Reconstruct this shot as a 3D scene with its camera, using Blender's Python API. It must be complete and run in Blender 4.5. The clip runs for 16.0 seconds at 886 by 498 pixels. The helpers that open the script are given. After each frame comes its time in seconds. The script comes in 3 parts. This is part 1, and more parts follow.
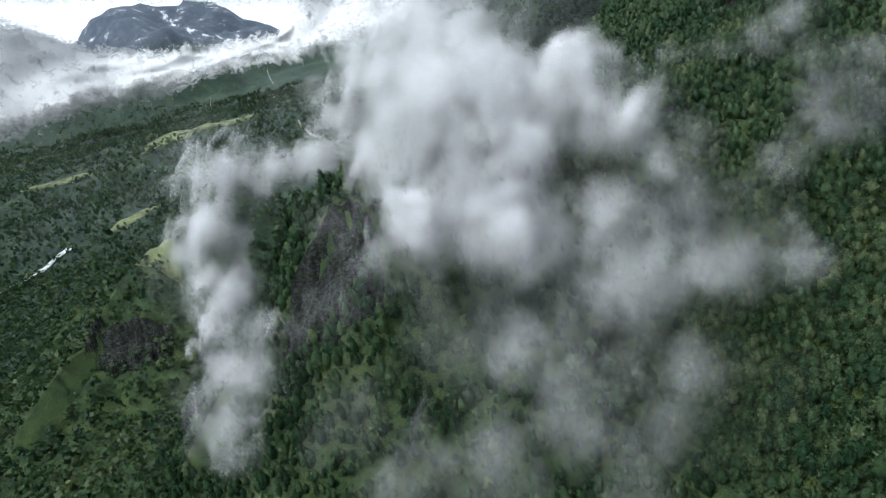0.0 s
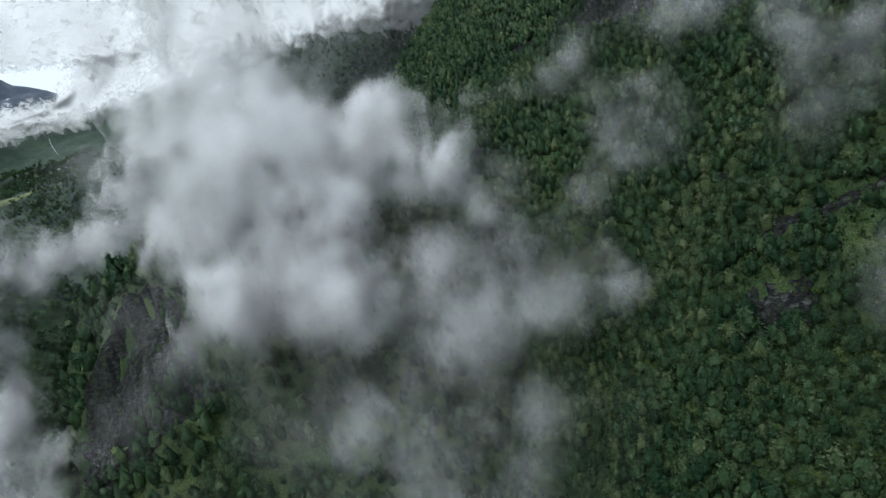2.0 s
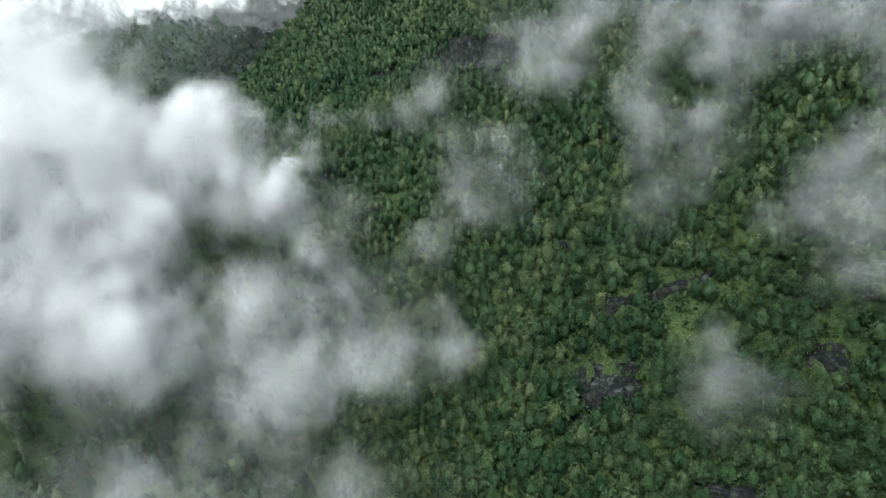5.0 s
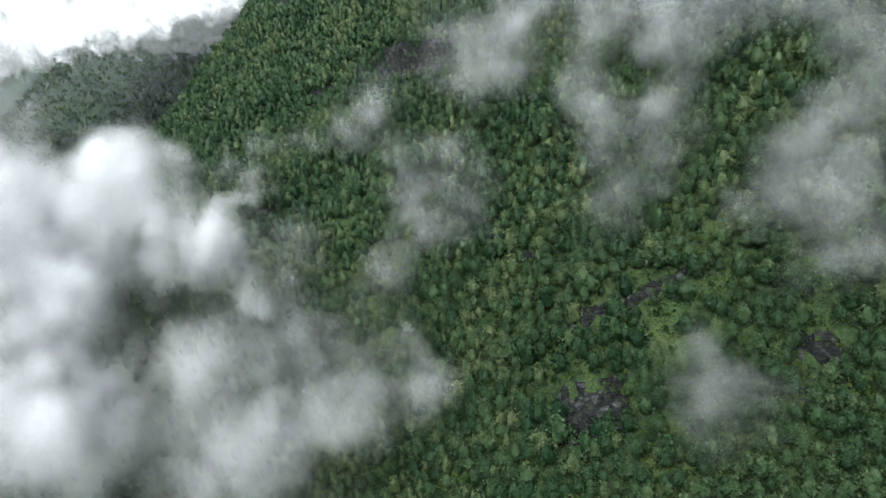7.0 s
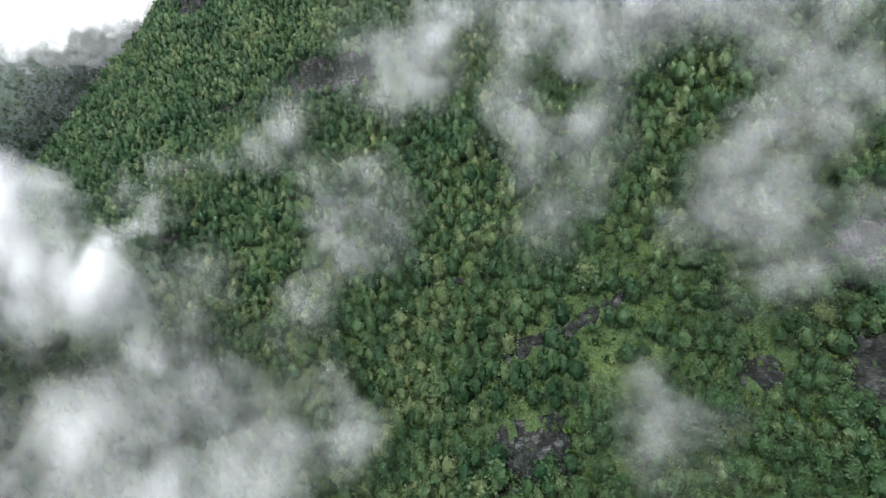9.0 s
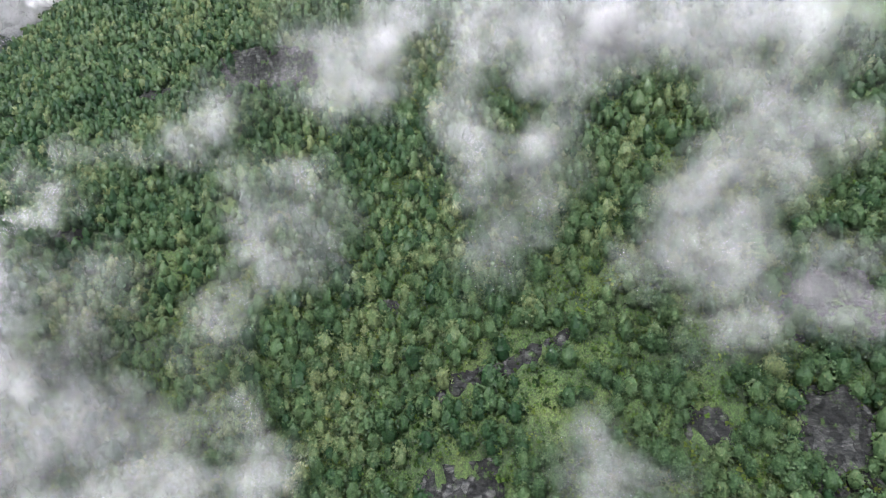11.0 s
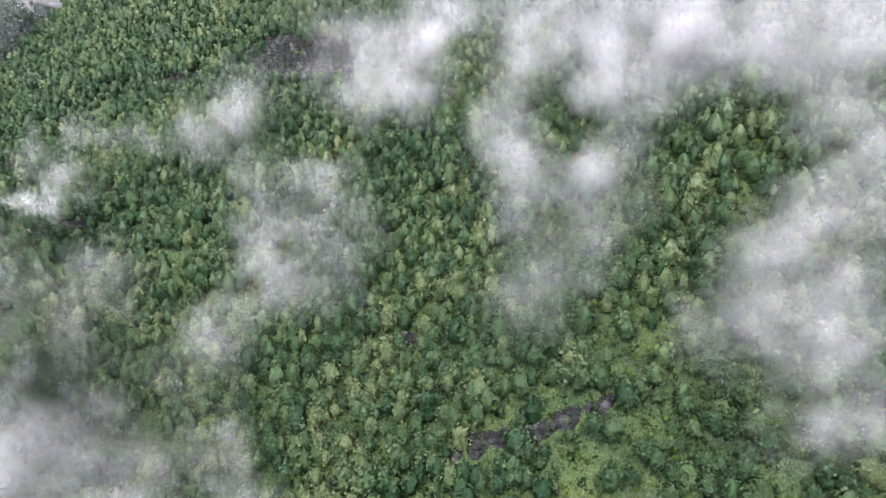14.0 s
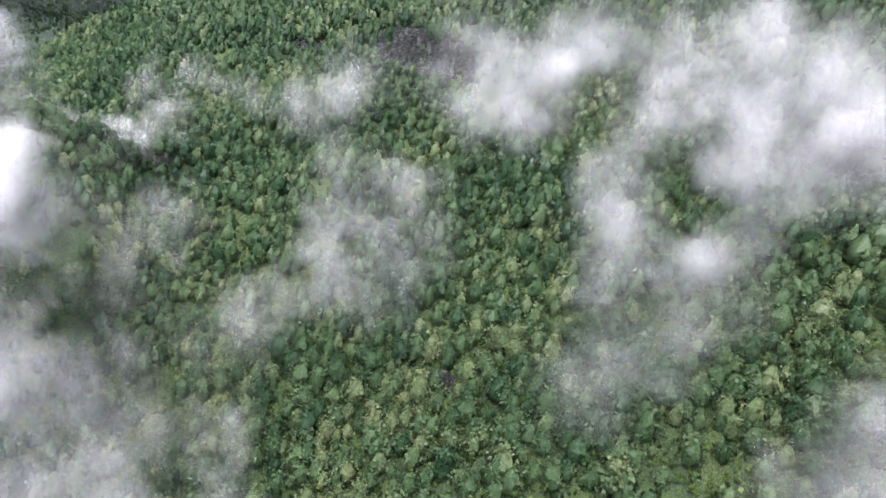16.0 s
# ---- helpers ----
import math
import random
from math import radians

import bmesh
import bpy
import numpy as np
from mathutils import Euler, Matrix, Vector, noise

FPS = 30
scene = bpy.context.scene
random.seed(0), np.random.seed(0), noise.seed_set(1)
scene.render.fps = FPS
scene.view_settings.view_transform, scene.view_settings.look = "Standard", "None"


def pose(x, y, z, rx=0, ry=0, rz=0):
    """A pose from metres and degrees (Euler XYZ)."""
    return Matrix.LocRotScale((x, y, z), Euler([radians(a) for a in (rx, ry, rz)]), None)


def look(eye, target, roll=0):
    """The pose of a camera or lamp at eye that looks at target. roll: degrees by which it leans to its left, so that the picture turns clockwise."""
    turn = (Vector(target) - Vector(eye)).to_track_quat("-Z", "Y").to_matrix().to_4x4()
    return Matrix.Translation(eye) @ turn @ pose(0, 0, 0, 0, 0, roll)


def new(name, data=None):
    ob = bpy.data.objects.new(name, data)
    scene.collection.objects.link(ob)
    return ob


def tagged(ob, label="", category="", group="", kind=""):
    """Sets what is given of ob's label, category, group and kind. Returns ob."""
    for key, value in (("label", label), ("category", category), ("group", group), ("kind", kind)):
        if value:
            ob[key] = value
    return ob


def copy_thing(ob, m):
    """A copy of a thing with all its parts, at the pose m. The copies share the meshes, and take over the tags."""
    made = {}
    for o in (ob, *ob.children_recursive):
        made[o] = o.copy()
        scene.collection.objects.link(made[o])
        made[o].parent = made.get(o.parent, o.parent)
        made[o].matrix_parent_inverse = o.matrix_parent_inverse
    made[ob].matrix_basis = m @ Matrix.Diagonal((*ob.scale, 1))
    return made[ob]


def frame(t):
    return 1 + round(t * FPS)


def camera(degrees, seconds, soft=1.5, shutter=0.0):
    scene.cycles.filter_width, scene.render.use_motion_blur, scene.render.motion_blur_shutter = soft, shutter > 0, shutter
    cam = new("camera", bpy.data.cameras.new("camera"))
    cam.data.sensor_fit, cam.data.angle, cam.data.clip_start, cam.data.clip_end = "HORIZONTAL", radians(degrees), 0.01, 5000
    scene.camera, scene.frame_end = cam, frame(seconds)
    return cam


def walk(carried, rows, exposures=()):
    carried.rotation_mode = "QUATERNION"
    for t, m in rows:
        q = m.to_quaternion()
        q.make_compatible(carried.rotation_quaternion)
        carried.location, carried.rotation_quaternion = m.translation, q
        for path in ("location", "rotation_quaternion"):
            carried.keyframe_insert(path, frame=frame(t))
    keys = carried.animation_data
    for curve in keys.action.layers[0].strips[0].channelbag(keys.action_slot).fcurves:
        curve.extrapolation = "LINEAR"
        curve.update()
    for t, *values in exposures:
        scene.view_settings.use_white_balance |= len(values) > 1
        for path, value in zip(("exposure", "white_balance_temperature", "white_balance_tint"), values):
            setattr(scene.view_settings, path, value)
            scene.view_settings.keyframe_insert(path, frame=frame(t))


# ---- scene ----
EXPOSURES = [(0.0, 0.5, 5700, 5), (0.5, 0.1, 5650, 4), (1.0, 0.02, 5600, 4), (2.0, 0.08, 5650, 3), (3.5, 0.55, 5800, 2), (4.2, 0.75, 5850, 2), (7.0, 1.03, 5900, 3), (9.5, 1.55, 6000, 9), (12.5, 2.0, 6050, 20), (16.0, 2.0, 5950, 21)]
cam = camera(72.86, 16.0, 1.2)
# seconds, place in metres, then heading (to the left of +y), pitch and lean in degrees
FLIGHT = [
    (0.0, 0.00, 0.00, 0.00, -0.000, -13.800, -13.200),
    (0.5, 1.89, 5.51, 0.62, -3.436, -13.578, -16.601),
    (1.0, 4.02, 10.99, 0.98, -7.764, -13.597, -17.151),
    (1.5, 6.49, 15.89, 1.22, -12.157, -13.637, -17.458),
    (2.0, 8.80, 20.45, 1.34, -16.588, -13.728, -17.307),
    (2.5, 11.12, 24.73, 1.69, -20.895, -13.842, -17.211),
    (3.0, 14.09, 28.79, 1.79, -24.961, -13.988, -16.556),
    (3.5, 17.10, 32.49, 1.89, -28.567, -14.338, -13.042),
    (4.0, 20.31, 36.49, 2.13, -31.346, -14.736, -6.167),
    (4.2, 21.65, 38.15, 2.44, -31.951, -14.876, -4.289),
    (6.3, 38.15, 52.68, 8.98, -32.540, -15.467, -12.807),
    (6.5, 39.56, 53.99, 9.27, -33.186, -15.538, -12.947),
    (7.0, 42.98, 57.45, 9.68, -34.973, -15.667, -12.997),
    (7.5, 46.50, 61.02, 9.92, -36.756, -15.790, -12.962),
    (8.0, 50.06, 64.57, 10.07, -38.521, -15.889, -13.035),
    (8.5, 53.70, 68.01, 10.12, -40.317, -15.985, -12.976),
    (9.0, 57.25, 71.28, 10.24, -42.101, -16.055, -13.082),
    (9.5, 61.08, 74.36, 10.26, -43.852, -16.140, -13.170),
    (9.7, 62.62, 75.51, 10.13, -44.556, -16.124, -13.196),
    (11.8, 76.77, 90.65, 8.89, -49.884, -16.269, -5.206),
    (12.0, 78.47, 91.81, 9.00, -49.879, -16.272, -5.197),
    (12.5, 82.79, 94.72, 9.30, -50.046, -16.273, -4.031),
    (13.0, 86.81, 98.05, 9.68, -50.344, -16.175, 3.431),
    (13.5, 90.22, 101.49, 10.02, -48.567, -15.975, 5.818),
    (14.0, 93.91, 104.57, 10.36, -45.560, -16.011, -3.500),
    (14.5, 97.77, 107.87, 10.61, -45.433, -15.980, -3.180),
    (15.0, 101.27, 111.30, 11.16, -45.531, -15.746, 6.994),
    (15.5, 104.37, 114.81, 11.98, -42.444, -15.431, 11.109),
    (16.0, 106.97, 118.35, 12.53, -38.325, -15.309, 10.855),
]
walk(cam, [(t, pose(x, y, z, 90 + pitch, 0, heading) @ pose(0, 0, 0, 0, 0, lean)) for t, x, y, z, heading, pitch, lean in FLIGHT], EXPOSURES)
# ---- flight ends ----
# ---------------------------------------------------------------- light
SUN_ELEVATION, SUN_AZIMUTH = radians(60), radians(-118)      # azimuth: from +y towards +x
world = bpy.data.worlds.new("world")
scene.world = world
world.use_nodes = True
wn, wl = world.node_tree.nodes, world.node_tree.links
wn.clear()
w_out, w_bg, w_sky, w_mix = wn.new("ShaderNodeOutputWorld"), wn.new("ShaderNodeBackground"), wn.new("ShaderNodeTexSky"), wn.new("ShaderNodeMix")
w_sky.sky_type, w_sky.sun_disc = "NISHITA", False
w_sky.sun_elevation, w_sky.sun_rotation = SUN_ELEVATION, SUN_AZIMUTH
w_sky.air_density, w_sky.dust_density, w_sky.ozone_density = 1.0, 4.0, 1.0
w_mix.data_type = "RGBA"
w_mix.inputs[0].default_value = 0.9                         # high overcast over the blue
w_mix.inputs[7].default_value = (10.2, 10.2, 10.3, 1)
w_bg.inputs[1].default_value = 0.1
wl.new(w_sky.outputs[0], w_mix.inputs[6])
wl.new(w_mix.outputs[2], w_bg.inputs[0])
wl.new(w_bg.outputs[0], w_out.inputs[0])

sun_data = bpy.data.lights.new("sun", "SUN")
sun_data.energy, sun_data.angle, sun_data.color = 1.9, radians(12), (1.0, 0.95, 0.88)
sun = new("sun", sun_data)
sun_dir = Vector((math.cos(SUN_ELEVATION) * math.sin(SUN_AZIMUTH), math.cos(SUN_ELEVATION) * math.cos(SUN_AZIMUTH), math.sin(SUN_ELEVATION)))
sun.matrix_world = look(sun_dir * 900, (0, 0, 0))
scene.cycles.transparent_max_bounces = 96
scene.cycles.max_bounces = scene.cycles.diffuse_bounces = 8


# ---------------------------------------------------------------- materials
class Nodes:
    """A material's node tree with short ways to add nodes."""

    def __init__(self, name):
        self.mat = bpy.data.materials.new(name)
        self.mat.use_nodes = True
        self.tree = self.mat.node_tree
        self.tree.nodes.clear()
        self.out = self.tree.nodes.new("ShaderNodeOutputMaterial")

    def add(self, kind, **inputs):
        node = self.tree.nodes.new("ShaderNode" + kind)
        for key, value in inputs.items():
            self.put(node.inputs[int(key[1:]) if key[0] == "i" and key[1:].isdigit() else key.replace("_", " ")], value)
        return node

    def put(self, socket, value):
        if isinstance(value, bpy.types.NodeSocket):
            self.tree.links.new(value, socket)
        else:
            socket.default_value = value

    def noise(self, where, scale, detail=4.0, rough=0.55, distortion=0.0):
        return self.add("TexNoise", Vector=where, Scale=scale, Detail=detail, Roughness=rough, Distortion=distortion).outputs[0]

    def math(self, op, a, b=0.0, clamp=False):
        node = self.add("Math", i0=a, i1=b)
        node.operation, node.use_clamp = op, clamp
        return node.outputs[0]

    def ramp(self, fac, *stops):
        node = self.add("ValToRGB", Fac=fac)
        while len(node.color_ramp.elements) < len(stops):
            node.color_ramp.elements.new(0.5)
        for e, (at, c) in zip(node.color_ramp.elements, stops):
            e.position, e.color = at, (*c, 1) if isinstance(c, tuple) else (c, c, c, 1)
        return node.outputs[0]

    def mix(self, fac, a, b, blend="MIX"):
        node = self.add("Mix")
        node.data_type, node.blend_type = "RGBA", blend
        for s, v in zip((node.inputs[0], node.inputs[6], node.inputs[7]), (fac, a, b)):
            self.put(s, (*v, 1) if isinstance(v, tuple) and len(v) == 3 else v)
        return node.outputs[2]

    def bump(self, height, strength, distance):
        return self.add("Bump", Strength=strength, Distance=distance, Height=height).outputs[0]

    def finish(self, shader):
        self.tree.links.new(shader, self.out.inputs[0])
        return self.mat

    def surface(self, color, rough, normal=None, **more):
        b = self.add("BsdfPrincipled", Base_Color=color, Roughness=rough, **more)
        if normal:
            self.put(b.inputs["Normal"], normal)
        return self.finish(b.outputs[0])


def leaf_material(name, dark, mid, light):
    n = Nodes(name)
    geo = n.add("NewGeometry")
    p = geo.outputs["Position"]
    # tint: each tree's green, plus shade painted into crowns and valley woods
    tint = n.add("Attribute")
    tint.attribute_name = "tint"
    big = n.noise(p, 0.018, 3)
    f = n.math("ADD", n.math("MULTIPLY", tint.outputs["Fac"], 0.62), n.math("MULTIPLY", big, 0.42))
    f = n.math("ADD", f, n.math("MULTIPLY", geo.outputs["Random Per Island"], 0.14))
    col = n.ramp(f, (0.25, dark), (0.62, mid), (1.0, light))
    soft = n.add("Attribute")
    soft.attribute_name = "soft"
    turned = n.add("VectorTransform", Vector=soft.outputs["Vector"])
    turned.vector_type, turned.convert_from, turned.convert_to = "NORMAL", "OBJECT", "WORLD"
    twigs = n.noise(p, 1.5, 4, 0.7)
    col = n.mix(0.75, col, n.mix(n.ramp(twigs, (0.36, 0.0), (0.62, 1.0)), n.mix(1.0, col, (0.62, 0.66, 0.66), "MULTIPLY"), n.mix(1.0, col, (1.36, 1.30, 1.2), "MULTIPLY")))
    rough_side = n.add("Bump", Strength=0.8, Distance=0.6, Height=twigs, Normal=turned.outputs[0]).outputs[0]
    d = n.add("BsdfDiffuse", Color=col, Roughness=0.6, Normal=rough_side)
    t = n.add("BsdfTranslucent", Color=n.mix(1.0, col, (1.0, 1.05, 0.55), "MULTIPLY"))
    g = n.add("BsdfGlossy", Color=(1, 1, 1, 1), Roughness=0.5)
    m = n.add("MixShader", Fac=0.30, i1=d.outputs[0], i2=t.outputs[0])
    m2 = n.add("MixShader", Fac=0.012, i1=m.outputs[0], i2=g.outputs[0])
    return n.finish(m2.outputs[0])


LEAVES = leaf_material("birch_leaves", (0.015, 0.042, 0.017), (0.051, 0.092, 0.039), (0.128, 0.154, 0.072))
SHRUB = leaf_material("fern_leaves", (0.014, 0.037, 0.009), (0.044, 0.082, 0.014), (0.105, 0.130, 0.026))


def bark_material():
    n = Nodes("birch_bark")
    p = n.add("NewGeometry").outputs["Position"]
    col = n.ramp(n.noise(p, 3.0, 4), (0.35, (0.08, 0.07, 0.06)), (0.6, (0.34, 0.33, 0.30)))
    return n.surface(col, 0.85)


BARK = bark_material()


def ground_material():
    n = Nodes("mountain_ground")
    p = n.add("NewGeometry").outputs["Position"]
    coarse, mid, fine = n.noise(p, 0.012, 4, 0.6), n.noise(p, 0.07, 4, 0.6), n.noise(p, 0.9, 5, 0.65)
    green = n.ramp(mid, (0.3, (0.013, 0.031, 0.010)), (0.5, (0.034, 0.070, 0.016)), (0.70, (0.069, 0.102, 0.024)))
    # farther ground: a darker, bluer green with the valley's haze put into the colour
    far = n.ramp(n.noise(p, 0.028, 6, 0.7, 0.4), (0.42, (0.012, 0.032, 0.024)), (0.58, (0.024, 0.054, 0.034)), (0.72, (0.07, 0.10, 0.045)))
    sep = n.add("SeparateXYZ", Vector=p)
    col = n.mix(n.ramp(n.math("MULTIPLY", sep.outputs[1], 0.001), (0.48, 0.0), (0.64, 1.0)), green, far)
    col = n.mix(n.ramp(coarse, (0.55, 0.0), (0.68, 0.25)), col, (0.09, 0.12, 0.03))
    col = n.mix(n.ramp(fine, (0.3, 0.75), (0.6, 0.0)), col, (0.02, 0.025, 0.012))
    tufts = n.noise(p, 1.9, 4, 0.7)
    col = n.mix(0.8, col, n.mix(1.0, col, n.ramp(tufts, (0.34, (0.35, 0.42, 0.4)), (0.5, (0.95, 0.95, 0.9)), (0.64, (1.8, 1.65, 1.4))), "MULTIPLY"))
    high = n.math("ADD", n.math("MULTIPLY", sep.outputs[2], 0.001), n.math("MULTIPLY", mid, 0.25))
    # high rock painted blue-grey, distance haze included in its colour, with snow patches
    col = n.mix(n.ramp(high, (0.64, 0.0), (0.76, 1.0)), col, n.ramp(n.noise(p, 0.01, 8, 0.7), (0.45, (0.05, 0.065, 0.09)), (0.60, (0.085, 0.10, 0.125)), (0.68, (0.7, 0.74, 0.8))))
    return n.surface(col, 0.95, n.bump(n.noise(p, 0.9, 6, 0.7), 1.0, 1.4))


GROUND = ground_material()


def rock_material():
    n = Nodes("wet_dark_rock")
    p = n.add("NewGeometry").outputs["Position"]
    stretched = n.add("Mapping", Vector=p, Scale=(0.25, 0.25, 1.6), Rotation=(0.25, 0.3, 0.0)).outputs[0]
    strata = n.noise(stretched, 0.9, 7, 0.7)
    col = n.ramp(strata, (0.38, (0.006, 0.006, 0.007)), (0.54, (0.022, 0.021, 0.021)), (0.68, (0.055, 0.052, 0.052)), (0.82, (0.17, 0.165, 0.165)))
    blocks = n.add("TexVoronoi", Vector=n.add("Mapping", Vector=p, Scale=(1.0, 1.0, 0.55), Rotation=(0.2, 0.3, 0.4)).outputs[0], Scale=0.42, Randomness=1.0)
    face = n.add("SeparateColor", Color=blocks.outputs["Color"]).outputs[0]
    col = n.mix(1.0, col, n.ramp(face, (0.0, 0.35), (0.6, 0.9), (1.0, 2.3)), "MULTIPLY")
    cracks = n.add("TexVoronoi", Vector=n.add("Mapping", Vector=p, Scale=(1.0, 1.0, 0.55), Rotation=(0.2, 0.3, 0.4)).outputs[0], Scale=0.42)
    cracks.feature = "DISTANCE_TO_EDGE"
    col = n.mix(n.ramp(cracks.outputs["Distance"], (0.0, 0.9), (0.07, 0.0)), col, (0.004, 0.004, 0.005))
    moss = n.ramp(n.noise(p, 0.35, 5, 0.65), (0.56, 0.0), (0.64, 0.8))
    col = n.mix(moss, col, (0.035, 0.06, 0.015))
    rough = n.ramp(n.noise(p, 0.5, 3), (0.4, 0.65), (0.6, 0.95))
    col = n.mix(1.0, col, (0.90, 0.98, 0.92), "MULTIPLY")
    return n.surface(col, rough, n.bump(n.math("ADD", strata, face), 1.0, 0.8), Specular_IOR_Level=0.25)


ROCK = rock_material()


def mist_material():
    """White droplets: each wisp scatters light on both sides, is torn by the air and thins out to nothing at its rim."""
    n = Nodes("cloud_mist")
    p = n.add("NewGeometry").outputs["Position"]
    rim, thick, side = n.add("Attribute"), n.add("Attribute"), n.add("Attribute")
    rim.attribute_name, thick.attribute_name, side.attribute_name = "rim", "thick", "soft"
    torn = n.noise(n.add("Mapping", Vector=p, Scale=(1.0, 1.0, 0.75)).outputs[0], 0.045, 3.5, 0.5, 0.7)
    body = n.math("ADD", rim.outputs["Fac"], n.math("MULTIPLY", n.math("SUBTRACT", torn, 0.5), 1.9))
    edge = n.add("MapRange", Value=body, From_Min=0.12, From_Max=1.15)
    edge.interpolation_type = "SMOOTHSTEP"
    fade = n.math("MULTIPLY", rim.outputs["Fac"], 5.0, True)
    soft = n.math("MULTIPLY", n.math("MULTIPLY", edge.outputs[0], fade), thick.outputs["Fac"], True)
    d = n.add("BsdfDiffuse", Color=(0.96, 0.96, 0.97, 1), Normal=side.outputs["Vector"])
    t = n.add("BsdfTranslucent", Color=(0.96, 0.96, 0.97, 1), Normal=side.outputs["Vector"])
    m = n.add("MixShader", Fac=0.36, i1=d.outputs[0], i2=t.outputs[0])
    c = n.add("BsdfTransparent")
    return n.finish(n.add("MixShader", Fac=soft, i1=c.outputs[0], i2=m.outputs[0]).outputs[0])


MIST = mist_material()


def plain(name, color, rough=0.7, scale=0.5, spread=0.25):
    n = Nodes(name)
    p = n.add("NewGeometry").outputs["Position"]
    dark = tuple(c * (1 - spread) for c in color)
    return n.surface(n.mix(n.ramp(n.noise(p, scale, 5), (0.35, 0.0), (0.65, 1.0)), dark, color), rough)


WATER = plain("white_water", (0.75, 0.78, 0.80), 0.4, 0.08, 0.65)
MEADOW = plain("mown_meadow", (0.13, 0.155, 0.06), 0.9, 0.05, 0.55)
GRAVEL = plain("pale_gravel", (0.30, 0.29, 0.26), 0.95, 0.2, 0.5)
PAINT = plain("white_house_paint", (0.75, 0.74, 0.70), 0.6)
ROOF = plain("dark_slate_roof", (0.09, 0.08, 0.08), 0.6)


# ---------------------------------------------------------------- mesh helpers
def mesh_of(name, verts, faces, material, smooth=False, **attributes):
    """A mesh from arrays: verts n x 3, faces m x 3 or m x 4, and one value a vertex for each attribute."""
    verts, faces = np.asarray(verts, np.float32), np.asarray(faces, np.int32)
    me = bpy.data.meshes.new(name)
    me.vertices.add(len(verts))
    me.vertices.foreach_set("co", verts.ravel())
    me.loops.add(faces.size)
    me.loops.foreach_set("vertex_index", faces.ravel())
    me.polygons.add(len(faces))
    me.polygons.foreach_set("loop_start", np.arange(0, faces.size, faces.shape[1], dtype=np.int32))
    me.polygons.foreach_set("use_smooth", np.full(len(faces), smooth))
    for key, values in attributes.items():
        values = np.asarray(values, np.float32)
        if values.ndim == 2:
            me.attributes.new(key, "FLOAT_VECTOR", "POINT").data.foreach_set("vector", values.ravel())
        else:
            me.attributes.new(key, "FLOAT", "POINT").data.foreach_set("value", values)
    me.materials.append(material)
    me.update(calc_edges=True)
    return me


def part(name, me, parent, label=""):
    ob = new(name, me)
    ob.parent = parent
    return tagged(ob, label=label)



# ---- terrain begins ----
# rock steps: plan centre, bearing along the step (uphill lies to its right), half length, rise, run-out uphill
STEPS = [
    (208, 192, 131, 26, 4, 25), (182, 190, 122, 15, 5, 14), (278, 380, 112, 48, 15, 32), (251, 461, 115, 15, 6, 20),
    (163, 397, 160, 9, 4, 15), (226, 130, 115, 9, 3, 10), (240, 103, 110, 11, 5, 12), (265, 108, 120, 15, 6, 12),
    (183, 130, 118, 17, 5, 14), (-75, 346, 176, 40, 20, 20), (-275, 492, 176, 36, 16, 22), (-205, 424, 195, 20, 12, 16),
    (322, 612, 105, 24, 16, 40),
]
def value_noise(x, y, seed=0):
    """Smooth noise from -1 to 1 with cells of one unit."""
    xi, yi = np.floor(x).astype(np.int64), np.floor(y).astype(np.int64)
    u, v = x - xi, y - yi
    u, v = u * u * (3 - 2 * u), v * v * (3 - 2 * v)

    def corner(i, j):
        h = (i * 374761393 + j * 668265263 + seed * 1442695041) & 0x7FFFFFFF
        h = ((h ^ (h >> 13)) * 1274126177) & 0x7FFFFFFF
        return ((h ^ (h >> 16)) & 0xFFFF) / 32767.5 - 1

    a, b = corner(xi, yi), corner(xi + 1, yi)
    c, d = corner(xi, yi + 1), corner(xi + 1, yi + 1)
    return (a * (1 - u) + b * u) * (1 - v) + (c * (1 - u) + d * u) * v


def fractal(x, y, size, octaves, seed=0, rough=0.5):
    total, amp = 0.0, 1.0
    for k in range(octaves):
        total = total + amp * value_noise(x / size * 2**k + 17.3 * k, y / size * 2**k - 9.1 * k, seed + k)
        amp *= rough
    return total


def smooth_max(a, b, k):
    h = np.clip(0.5 + (a - b) / (2 * k), 0, 1)
    return b + (a - b) * h + k * h * (1 - h)


def rib(x, y, line, zs, flank, front):
    """A rocky rib: a crest along a line of plan points with heights zs, falling off by flank on its sides."""
    best = np.full(np.shape(x), -1e4)
    for (x0, y0), (x1, y1), z0, z1 in zip(line[:-1], line[1:], zs[:-1], zs[1:]):
        dx, dy = x1 - x0, y1 - y0
        t = np.clip(((x - x0) * dx + (y - y0) * dy) / (dx * dx + dy * dy), 0, 1)
        off = np.hypot(x - x0 - t * dx, y - y0 - t * dy)
        side = np.where((x - x0) * dy - (y - y0) * dx > 0, front, flank)
        best = np.maximum(best, z0 + (z1 - z0) * t - side * np.maximum(off - 6, 0))
    return best


